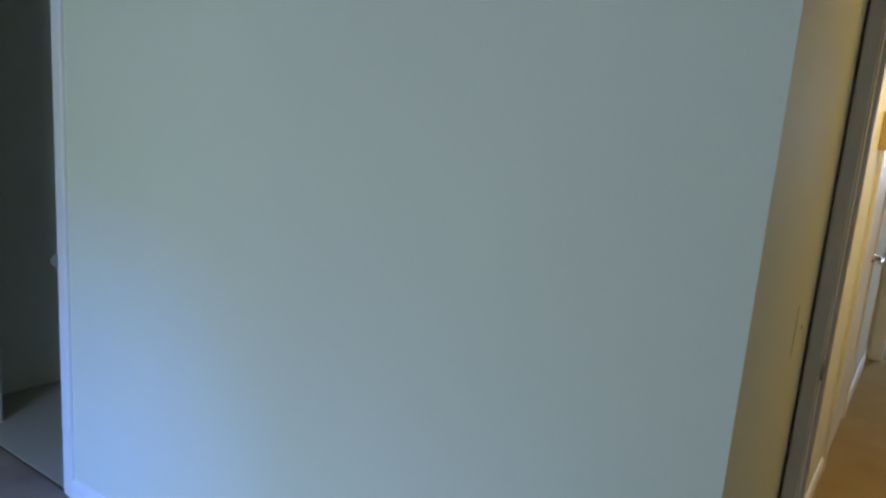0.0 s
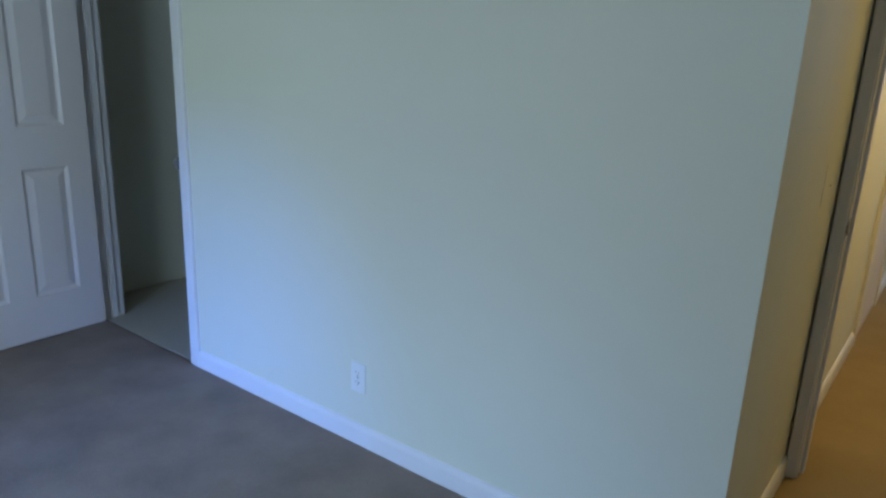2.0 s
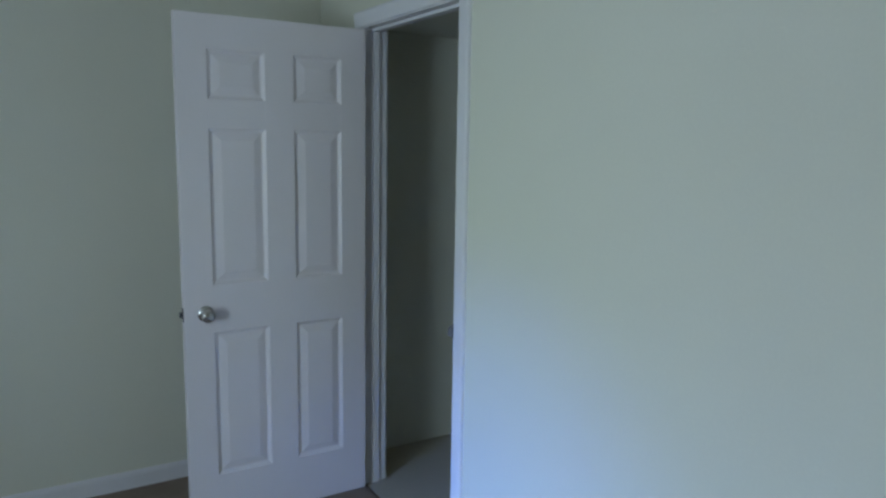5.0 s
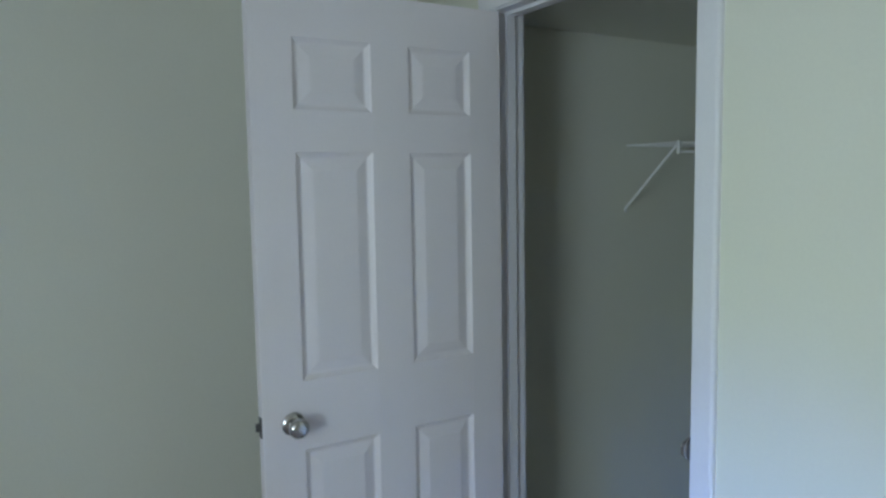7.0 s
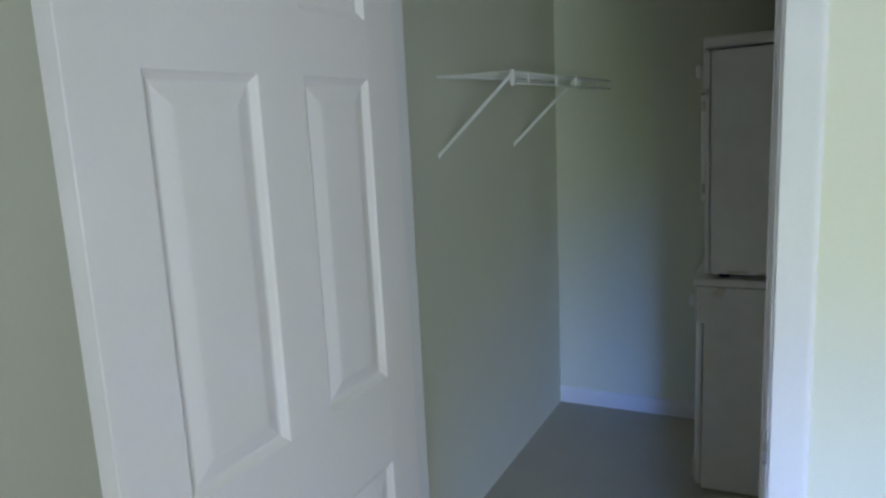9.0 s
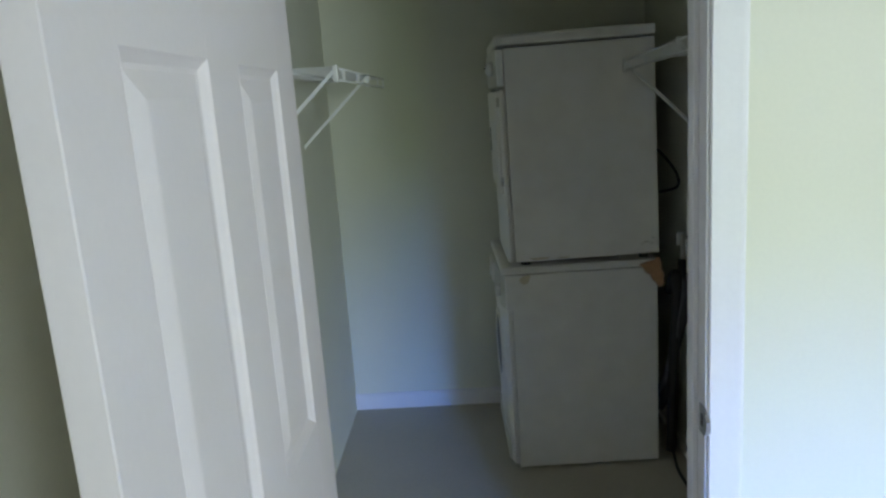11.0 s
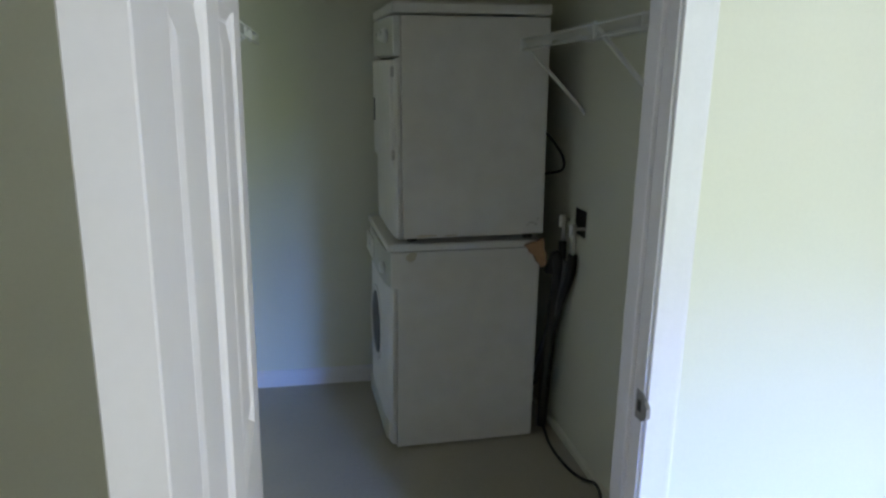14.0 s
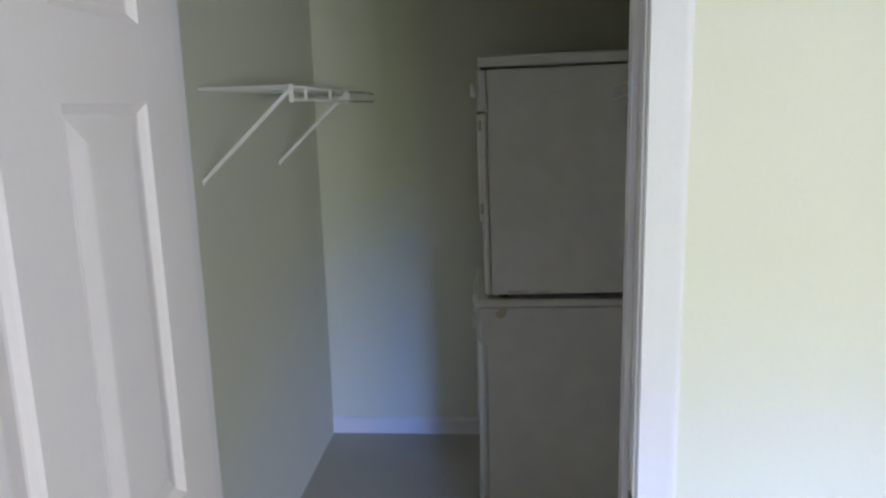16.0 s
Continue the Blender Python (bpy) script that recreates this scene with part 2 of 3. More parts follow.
structure("wall_east", box(ROOM_R, ROOM_R + 0.12, ROOM_BACK, HALL_Y, 0, CEIL), PAINT, "plain cream painted bedroom wall", "wall")
x0, x1, z0, z1 = WIN
bm = box(ROOM_L - 0.12, x0, ROOM_BACK - 0.15, ROOM_BACK, 0, CEIL)
add_box(bm, x1, ROOM_R + 0.12, ROOM_BACK - 0.15, ROOM_BACK, 0, CEIL)
add_box(bm, x0, x1, ROOM_BACK - 0.15, ROOM_BACK, 0, z0)
add_box(bm, x0, x1, ROOM_BACK - 0.15, ROOM_BACK, z1, CEIL)
structure("wall_south", bm, PAINT, "cream painted wall with the bedroom window", "wall")
wall_return = structure("wall_return", box(CORNER - 0.12, CORNER, WALL_T, HALL_Y + 0.12, 0, CEIL), PAINT, "cream painted wall return beside the hall doorway", "wall")
bm = box(CORNER + 0.007, HALL_JX - 0.02, HALL_Y, HALL_Y + 0.12, 0, CEIL)
add_box(bm, HALL_JX - 0.02, 3.97, HALL_Y, HALL_Y + 0.12, OPEN_H + 0.02, CEIL)
add_box(bm, 3.95, ROOM_R + 0.12, HALL_Y, HALL_Y + 0.12, 0, CEIL)
structure("wall_hall_door", bm, PAINT, "cream painted wall around the hall doorway", "wall")
# closet
structure("wall_closet_west", box(CL_L - 0.10, CL_L, WALL_T, CL_B + 0.1, 0, CEIL), PAINT, "cream painted closet side wall with a wire shelf", "wall")
VB = (1.372, 1.490, 0.918, 1.026)       # valve box opening y0, y1, z0, z1
bm = bmesh.new()
faces = []
for x in (CL_R, CL_R + 0.10):
    outer = [bm.verts.new((x, y, z)) for y, z in ((WALL_T, 0), (CL_B + 0.1, 0), (CL_B + 0.1, CEIL), (WALL_T, CEIL))]
    inner = [bm.verts.new((x, y, z)) for y, z in ((VB[0], VB[2]), (VB[1], VB[2]), (VB[1], VB[3]), (VB[0], VB[3]))]
    faces.append((outer, inner))
    for k in range(4):
        bm.faces.new((outer[k], outer[(k + 1) % 4], inner[(k + 1) % 4], inner[k]))
for a, b in zip(*faces):
    for k in range(4):
        bm.faces.new((a[k], a[(k + 1) % 4], b[(k + 1) % 4], b[k]))
bmesh.ops.recalc_face_normals(bm, faces=bm.faces)
structure("wall_closet_east", bm, PAINT, "cream painted closet side wall with a valve box", "wall")
structure("wall_closet_back", box(CL_L, CL_R, CL_B, CL_B + 0.1, 0, CEIL), PAINT, "cream painted closet back wall", "wall")
# hall
structure("wall_hall_west", box(HALL_L - 0.10, HALL_L, HALL_Y + 0.12, HALL_END, 0, CEIL), PAINT, "cream painted hall wall in warm lamp light", "wall")
structure("wall_hall_east", box(HALL_R, HALL_R + 0.1, HALL_Y + 0.12, HALL_END, 0, CEIL), PAINT, "cream painted hall wall", "wall")
bm = box(HALL_L - 1.2, HALL_L + 0.09, HALL_END, HALL_END + 0.12, 0, CEIL)
add_box(bm, HALL_L + 0.09, HALL_R - 0.1, HALL_END, HALL_END + 0.12, OPEN_H, CEIL)
add_box(bm, HALL_R - 0.1, 5.6, HALL_END, HALL_END + 0.12, 0, CEIL)
structure("wall_hall_end", bm, PAINT, "cream painted wall at the end of the hall", "wall")
bm = box(HALL_L - 1.3, HALL_L - 1.2, HALL_END, 7.6, 0, CEIL)
add_box(bm, 5.6, 5.7, HALL_END, 7.6, 0, CEIL)
add_box(bm, HALL_L - 1.3, 5.7, 7.4, 7.6, 0, CEIL)
structure("wall_far_room", bm, PAINT, "pale walls of the day-lit room beyond the hall", "wall")
structure("floor_far_room", box(HALL_L - 1.3, 5.7, HALL_END + 0.06, 7.6, -0.16, 0.008), CARPET, "beige carpet of the room beyond the hall", "carpet")
structure("ceiling_far_room", box(HALL_L - 1.4, 5.8, HALL_END + 0.06, 7.7, CEIL - 0.004, CEIL + 0.16), CEILING, "white ceiling of the room beyond the hall", "ceiling")

# ---- baseboards ----
BASE = [(0, 0), (0.013, 0), (0.013, 0.066), (0.010, 0.076), (0.004, 0.084), (0, 0.085)]


def baseboard(p, q, out, label="white painted wooden baseboard", mat=TRIM, tall=1.0):
    p, q = Vector((*p, 0.001)), Vector((*q, 0.001))
    return structure("baseboard", add_prism(bmesh.new(), [(u, v * tall) for u, v in BASE], p, q - p, (*out, 0), (0, 0, 1)), mat, label, "baseboard")


CASE_W = 0.064
baseboard((OPEN_W + 0.006 + CASE_W, 0), (CORNER + 0.012, 0), (0, -1))
baseboard((CORNER, 0.0), (CORNER, HALL_Y - 0.014), (1, 0))
baseboard((ROOM_L, ROOM_BACK), (ROOM_L, 0), (1, 0))
baseboard((ROOM_L, 0), (-0.072, 0), (0, -1))
baseboard((CL_L, CL_B), (CL_R, CL_B), (0, -1))
baseboard((CL_R, WALL_T), (CL_R, CL_B), (-1, 0), "low shoe moulding painted the cream of the closet wall", PAINT, 0.42)
baseboard((HALL_L, HALL_Y + 0.12), (HALL_L, 2.36), (1, 0))
baseboard((HALL_L, 3.29), (HALL_L, HALL_END), (1, 0))
baseboard((HALL_L - 1.2, 7.4), (5.6, 7.4), (0, -1))

# ---- door frames ----
CASING = [(0, 0), (0, 0.0085), (0.002, 0.0105), (0.012, 0.0114), (0.030, 0.0128), (0.044, 0.0142), (0.052, 0.0152), (0.057, 0.0152), (0.061, 0.0138), (CASE_W, 0.0105), (CASE_W, 0)]


def frame_in_wall(name, xl, xr, top, y0, y1, label, narrow=1.0, right=True, left_room=True, stop_at=0.040):
    t = thing(name, label, "door frame", ((xl + xr) / 2, (y0 + y1) / 2, 0), kind="structure")
    part("jamb", box(xl - 0.02, xl, y0 - 0.001, y1 + 0.001, 0, top + 0.02, bevel=0.0015), TRIM, t)
    part("head_jamb", box(xl, xr, y0 - 0.001, y1 + 0.001, top, top + 0.02), TRIM, t)
    part("door_stop", box(xl, xl + 0.011, y0 + stop_at, y0 + stop_at + 0.034, 0.002, top, bevel=0.002), TRIM, t)
    part("door_stop", box(xl + 0.011, xr - 0.011, y0 + stop_at, y0 + stop_at + 0.034, top - 0.011, top, bevel=0.002), TRIM, t)
    for face, s in ((y0, -1), (y1, 1)):
        if left_room or s > 0:
            part("casing", add_prism(bmesh.new(), [(u * narrow, v) for u, v in CASING], (xl - 0.005, face, 0), (0, 0, top + 0.005), (-1, 0, 0), (0, s, 0)), TRIM, t)
        part("casing", add_prism(bmesh.new(), CASING, (xl - 0.005 - CASE_W * narrow, face, top + 0.005), (xr - xl + 0.01 + (1 + narrow) * CASE_W, 0, 0), (0, 0, 1), (0, s, 0)), TRIM, t)
        if right:
            part("casing", add_prism(bmesh.new(), CASING, (xr + 0.005, face, 0), (0, 0, top + 0.005), (1, 0, 0), (0, s, 0)), TRIM, t)
    if right:
        part("jamb", box(xr, xr + 0.02, y0 - 0.001, y1 + 0.001, 0, top + 0.02, bevel=0.0015), TRIM, t)
        part("door_stop", box(xr - 0.011, xr, y0 + stop_at, y0 + stop_at + 0.034, 0.002, top, bevel=0.002), TRIM, t)
    return t


def strike_plate(parent, x, y, z, s):
    """A strike plate on a jamb face at x, facing s along x, with its rounded lip over the room edge."""
    bm = add_prism(bmesh.new(), [(0.016, -0.029), (0.016, 0.029), (-0.010, 0.029), (-0.024, 0.021), (-0.033, 0.010), (-0.033, -0.010), (-0.024, -0.021), (-0.010, -0.029)],
                   (x - s * 0.0005, y, z), (s * 0.003, 0, 0), (0, 1, 0), (0, 0, 1))
    add_prism(bm, [(-0.024, -0.020), (-0.024, 0.020), (-0.036, 0.010), (-0.036, -0.010)], (x - s * 0.002, y, z), (s * 0.008, 0, 0), (0, 1, 0), (0, 0, 1))
    p = part("strike_plate", bm, STEEL, parent, "worn grey steel strike plate")
    hole = box(min(x, x + s * 0.003) - 0.0003, max(x, x + s * 0.003) + 0.0003, y - 0.006, y + 0.008, z - 0.012, z + 0.012)
    part("strike_hole", hole, SLOT, p, "dark latch hole")
    return p


closet_frame = frame_in_wall("door_frame_1", 0.0, OPEN_W, OPEN_H, 0.0, WALL_T, "white painted closet door frame with moulded casing")
strike_plate(closet_frame, OPEN_W, 0.008, 0.919, -1)
hall_frame = frame_in_wall("door_frame_2", HALL_JX, 3.93, OPEN_H, HALL_Y, HALL_Y + 0.12, "white painted hall door frame with steel strike plate", narrow=(HALL_JX - 0.005 - CORNER - 0.007) / CASE_W, right=True, stop_at=0.045)
strike_plate(hall_frame, HALL_JX, HALL_Y + 0.024, 0.93, 1)

# ---- six-panel door, standing open at right angles ----
DOOR_X, DOOR_Y, DOOR_W, DOOR_T, DOOR_Z0, DOOR_Z1 = 0.043, -0.011, 0.774, 0.035, 0.012, 2.053
COLS = [(-0.123, -0.329), (-0.447, -0.670)]
ROWS = [(0.224, 0.826), (1.016, 1.628), (1.738, 1.925)]


def panel_mesh(y0, y1, z0, z1, face, inward):
    """A moulded raised panel: steep sticking, groove, raised bevel and flat field."""
    bm = bmesh.new()
    rings = []
    for inset, depth in ((0, 0), (0.004, 0.0035), (0.013, 0.009), (0.018, 0.0095), (0.046, 0.0025), (0.050, 0.002)):
        x = face + inward * depth
        rings.append([bm.verts.new((x, y, z)) for y, z in ((y0 + inset, z0 + inset), (y1 - inset, z0 + inset), (y1 - inset, z1 - inset), (y0 + inset, z1 - inset))])
    for a, b in zip(rings, rings[1:]):
        for k in range(4):
            bm.faces.new((a[k], a[(k + 1) % 4], b[(k + 1) % 4], b[k]))
    bm.faces.new(rings[-1])
    back = [bm.verts.new((face + inward * 0.0165, v.co.y, v.co.z)) for v in rings[0]]
    for k in range(4):
        bm.faces.new((rings[0][k], rings[0][(k + 1) % 4], back[(k + 1) % 4], back[k]))
    bm.faces.new(back)
    bmesh.ops.recalc_face_normals(bm, faces=bm.faces)
    return bm


def six_panel_door(name, label):
    d = thing(name, label, "door", (DOOR_X - DOOR_T / 2, DOOR_Y, 0), kind="structure")
    ya, yb = DOOR_Y, DOOR_Y - DOOR_W
    xa, xb = DOOR_X - DOOR_T, DOOR_X
    for u, v in ((COLS[0][0], ya), (COLS[1][0], COLS[0][1]), (yb, COLS[1][1])):
        part("stile", box(xa, xb, u, v, DOOR_Z0, DOOR_Z1, bevel=0.0012, segs=1), DOORPAINT, d)
    zs = [DOOR_Z0, *(z for r in ROWS for z in r), DOOR_Z1]
    for u, v in ((COLS[0][1], COLS[0][0]), (COLS[1][1], COLS[1][0])):
        for k in range(0, 8, 2):
            part("rail", box(xa + 0.0002, xb - 0.0002, u - 0.0015, v + 0.0015, zs[k], zs[k + 1]), DOORPAINT, d)
        for z0, z1 in ROWS:
            bm = panel_mesh(u, v, z0, z1, xb, -1)
            part("panel", bm, DOORPAINT, d)
            part("panel", panel_mesh(u, v, z0, z1, xa, 1), DOORPAINT, d)
    ky, kz = -0.703, 0.905
    knob = [(0.0305, 0), (0.032, 0.003), (0.030, 0.007), (0.020, 0.010), (0.0125, 0.013), (0.0115, 0.026), (0.015, 0.031), (0.023, 0.036), (0.0268, 0.044), (0.0268, 0.052), (0.0235, 0.059), (0.016, 0.0625), (0.007, 0.0632)]
    for x, s in ((xb, 1), (xa, -1)):
        turn = Matrix.Translation((x, ky, kz)) @ Matrix.Rotation(s * math.pi / 2, 4, "Y")
        k = part("knob", add_lathe(bmesh.new(), knob[4:], turn), CHROME, d, "satin nickel round door knob", smooth=True)
        part("rosette", add_lathe(bmesh.new(), knob[:5], turn), CHROME, k, "round satin nickel rosette", smooth=True)
    latch = part("latch_plate", box(xa + 0.005, xb - 0.005, yb - 0.0018, yb + 0.001, kz - 0.028, kz + 0.028, bevel=0.001), LATCH, d, "small dark steel latch plate")
    part("latch_bolt", add_prism(bmesh.new(), [(0, 0), (0.012, 0), (0.003, 0.011), (0, 0.011)], (xa + 0.0115, yb - 0.0015, kz - 0.011), (0, 0, 0.022), (1, 0, 0), (0, -1, 0)), LATCH, latch, "sprung bevelled latch bolt")
    return d


six_panel_door("door_1", "white six-panel closet door standing open with nickel knob")

# ---- bedroom window and outdoors (source of the daylight) ----
w = thing("window_1", "white framed fixed-pane bedroom window with a sill", "window", ((x0 + x1) / 2, ROOM_BACK - 0.08, z0), kind="structure")
yw = ROOM_BACK - 0.10
for a, b, c, d in ((x0, x0 + 0.05, z0, z1), (x1 - 0.05, x1, z0, z1), (x0 + 0.05, x1 - 0.05, z0, z0 + 0.05), (x0 + 0.05, x1 - 0.05, z1 - 0.05, z1)):
    part("window_frame", box(a, b, yw - 0.03, yw + 0.03, c, d), TRIM, w)
part("window_sill", box(x0 - 0.05, x1 + 0.05, ROOM_BACK - 0.06, ROOM_BACK + 0.05, z0 - 0.025, z0 + 0.0, bevel=0.004), TRIM, w)
pane = part("pane", box(x0 + 0.05, x1 - 0.05, yw - 0.002, yw + 0.002, z0 + 0.05, z1 - 0.05), GLASS, w)
pane.visible_shadow = False
structure("ground", box(-120, 120, -120, 120, -0.6, -0.35), GRASS, "mown green lawn outside the window", "lawn")

# unseen far tree line added to shape the sky's light: tall straight ahead, low to one side where the open sky looks in
bm = bmesh.new()
ring = []
cx, cy, R = 2.1, ROOM_BACK, 15.0
for k in range(121):
    a = radians(-88 + 176 * k / 120)
    deg = math.degrees(a)
    low, high = R * math.tan(radians(13)) + 1.4, R * math.tan(radians(38)) + 1.4
    s = min(1.0, max(0.0, (deg - 4) / 8))
    top = high + (low - high) * s * s * (3 - 2 * s) + 0.5 * noise.noise((deg * 0.35, 0, 3))
    p = (cx + R * math.sin(a), cy - R * math.cos(a))
    ring.append((bm.verts.new((*p, -0.5)), bm.verts.new((*p, top))))
for (a, b), (c, d) in zip(ring, ring[1:]):
    bm.faces.new((a, c, d, b))
structure("backdrop", bm, TREES, "unseen tree-line backdrop added to screen the sky light", "trees")

# ---- wall outlet ----
o = thing("wall_outlet", "white duplex wall outlet above the baseboard", "outlet", (1.810, 0, 0.27))
ox, oz = 1.810, 0.272
part("cover_plate", box(ox - 0.035, ox + 0.035, -0.0065, 0.0, oz - 0.0575, oz + 0.0575, bevel=0.0025), PLASTIC, o)
for dz in (-0.0195, 0.0195):
    rc = part("receptacle", add_lathe(bmesh.new(), [(0.0168, 0), (0.0168, 0.0018), (0.016, 0.0024)], Matrix.Translation((ox, -0.0062, oz + dz)) @ Matrix.Rotation(math.pi / 2, 4, "X"), 20), PLASTIC, o)
    for dx in (-0.0063, 0.0063):
        part("slot", box(ox + dx - 0.0012, ox + dx + 0.0012, -0.0090, -0.0080, oz + dz - 0.001, oz + dz + 0.007), SLOT, rc)
    part("ground_hole", box(ox - 0.0022, ox + 0.0022, -0.0090, -0.0080, oz + dz - 0.010, oz + dz - 0.006), SLOT, rc)
part("screw", add_lathe(bmesh.new(), [(0.003, 0), (0.0026, 0.001)], Matrix.Translation((ox, -0.0063, oz)) @ Matrix.Rotation(math.pi / 2, 4, "X"), 12), CHROME, o)

# ---- marks on the return wall ----
part("scratch", box(CORNER - 0.0005, CORNER + 0.0008, 0.580, 0.584, 1.03, 1.16), STEEL, wall_return, "thin vertical scratch in the paint")
part("nail_hole", box(CORNER - 0.0005, CORNER + 0.0010, 0.690, 0.697, 1.078, 1.086), SLOT, wall_return, "small dark nail hole")


# ---- wire shelves ----
def wire_shelf(name, label, wall_x, front_x, y0, y1, z, braces, posts, rise=0.0):
    """A ventilated shelf along y; its near end may stand higher by rise."""
    t = thing(name, label, "wire shelf", (wall_x, (y0 + y1) / 2, z), "laundry closet wire shelves")
    s = 1 if front_x > wall_x else -1
    r = 0.0032

    def at(x, y, dz=0.0):
        return (x, y, z + rise * (y1 - y) / (y1 - y0) + dz)

    for n, x, dz in (("front_rail", front_x, 0), ("lower_front_rail", front_x, -0.036), ("back_rail", wall_x + s * 0.012, 0), ("middle_rail", (wall_x + front_x) / 2, -0.005)):
        part(n, add_tube(bmesh.new(), [at(x, y0, dz), at(x, y1, dz)], r), WIRE, t, smooth=True)
    wire = bpy.data.meshes.new("deck_wire")
    bm = add_tube(bmesh.new(), [(wall_x + s * 0.004, 0, 0), (front_x, 0, 0)], 0.0009, 6)
    bm.to_mesh(wire)
    bm.free()
    wire.materials.append(WIRE)
    k = y0 + 0.006
    while k < y1:
        w1 = new("deck_wire", wire)
        w1.parent, w1.matrix_parent_inverse = t, t.matrix_world.inverted()
        w1.location = (0, k, at(0, k, 0.003)[2])
        k += 0.0254
    for y in posts:
        zz = at(0, y)[2]
        part("rail_post", box(front_x - 0.0035, front_x + 0.0035, y - 0.0036, y + 0.0036, zz - 0.040, zz + 0.005, bevel=0.001), WIRE, t)
    for y in braces:
        b = bmesh.new()
        zz = at(0, y)[2]
        foot, head = Vector((wall_x + s * 0.002, y, zz - 0.262)), Vector((front_x - s * 0.006, y, zz - 0.012))
        along = head - foot
        add_prism(b, [(-0.0080, -0.0045), (0.0080, -0.0045), (0.0080, -0.003), (-0.0055, -0.003), (-0.0055, 0.006), (-0.0080, 0.006)], foot, along, (0, 1, 0), Vector((0, 1, 0)).cross(along.normalized()))
        br = part("brace", b, WIRE, t)
        part("brace_foot", box(min(wall_x, wall_x + s * 0.004), max(wall_x, wall_x + s * 0.004), y - 0.006, y + 0.006, zz - 0.275, zz - 0.255, bevel=0.001), WIRE, br)
        part("rail_clip", box(front_x - 0.007, front_x + 0.007, y - 0.006, y + 0.006, zz - 0.044, zz + 0.007, bevel=0.002), WIRE, br)
    return t


wire_shelf("wire_shelf", "white vinyl-coated wire shelf with diagonal braces, empty", CL_L, -0.031, 0.872, CL_B - 0.005, 1.680, (0.876, 1.61), (1.03, 1.345, 1.66, 1.97, 2.20))
wire_shelf("wire_shelf", "white vinyl-coated wire shelf beside the stacked dryer, empty", CL_R, 0.955, 0.125, 1.48, 1.662, (1.472, 0.80), (0.22, 0.51, 1.16), 0.046)


# ---- stacked washer and dryer (fronts face -x) ----
AX0, AX1, AY0, AY1 = 0.489, 1.083, 1.515, 2.115


def cabinet(t, z0, z1, notch=None):
    """A pressed-steel cabinet: side skins stand proud of the body and leave open seams to front and lid;
    above the notch the skin runs forward to the control panel."""
    outline = [(AX0 + 0.005, z0), (AX1, z0), (AX1, z1), (AX0 + 0.005, z1)]
    if notch:
        outline[3:] = [(AX0 - 0.020, z1), (AX0 - 0.020, notch), (AX0 + 0.005, notch)]
    skin = add_prism(bmesh.new(), outline, (0, AY0, 0), (0, 0.016, 0), (1, 0, 0), (0, 0, 1))
    bmesh.ops.bevel(skin, geom=skin.edges[:], offset=0.003, segments=2, affect="EDGES", profile=0.5)
    part("side_panel", skin, ENAMEL, t)
    part("body", box(AX0 + 0.001, AX1 - 0.002, AY0 + 0.016, AY1, z0 + 0.006, z1 - 0.006, bevel=0.002), ENAMEL, t)


def front_panel(z0, z1, bulge):
    """A front with softly rounded side edges, bowed outward."""
    pts = []
    n = 12
    for k in range(n + 1):
        v = k / n
        pts.append((AY0 + (AY1 - AY0) * v, bulge * (1 - (2 * v - 1) ** 4) ** 0.5 + 0.012))
    outline = [(AY0, 0.0), *pts, (AY1, 0.0)]
    return add_prism(bmesh.new(), outline, (AX0 - 0.001, 0, z0), (0, 0, z1 - z0), (0, 1, 0), (-1, 0, 0))


def ring_mesh(y, z, x, r0, r1, depth, n=40):
    m = Matrix.Translation((x, y, z)) @ Matrix.Rotation(-math.pi / 2, 4, "Y")
    return add_lathe(bmesh.new(), [(r0, 0), (r1, 0), (r1, depth * 0.6), (r1 - 0.006, depth), (r0 + 0.008, depth), (r0, depth * 0.5)], m, n)


washer = thing("washing_machine", "white compact front-loading washer under the stacked dryer", "washing machine", (0.80, 1.80, 0))
cabinet(washer, 0.011, 0.853, 0.706)
part("front_panel", front_panel(0.030, 0.703, 0.018), ENAMEL, washer)
fascia = front_panel(0.708, 0.850, 0.026)
bmesh.ops.transform(fascia, matrix=Matrix.Translation((0, 0.017, 0)) @ Matrix.Diagonal((1, 1 - 0.017 / AY1, 1, 1)), verts=fascia.verts)
part("control_fascia", fascia, ENAMEL_AGED, washer, "slightly yellowed control panel")
part("detergent_drawer", box(AX0 - 0.048, AX0 - 0.030, 1.88, 2.08, 0.735, 0.825, bevel=0.006, segs=3), ENAMEL, washer, "white detergent drawer front")
part("kick_plate", box(AX0 - 0.034, AX0 - 0.020, AY0 + 0.04, AY1 - 0.04, 0.034, 0.115, bevel=0.004), ENAMEL_AGED, washer)
part("lid", box(AX0 - 0.035, AX1 + 0.004, AY0 - 0.004, AY1 + 0.004, 0.857, 0.886, bevel=0.007, segs=3), ENAMEL, washer)
wd = part("porthole_door", ring_mesh(1.86, 0.45, AX0 - 0.030, 0.145, 0.168, 0.008), ENAMEL, washer, "round white porthole door rim", smooth=True)
part("porthole_dark_disc", add_lathe(bmesh.new(), [(0.1455, 0), (0.14, 0.003), (0.07, 0.005), (0.02, 0.005)], Matrix.Translation((AX0 - 0.031, 1.86, 0.45)) @ Matrix.Rotation(-math.pi / 2, 4, "Y"), 36), PORTHOLE_BLACK, wd, "black disc for porthole glass and the shadow in its opening", smooth=True)
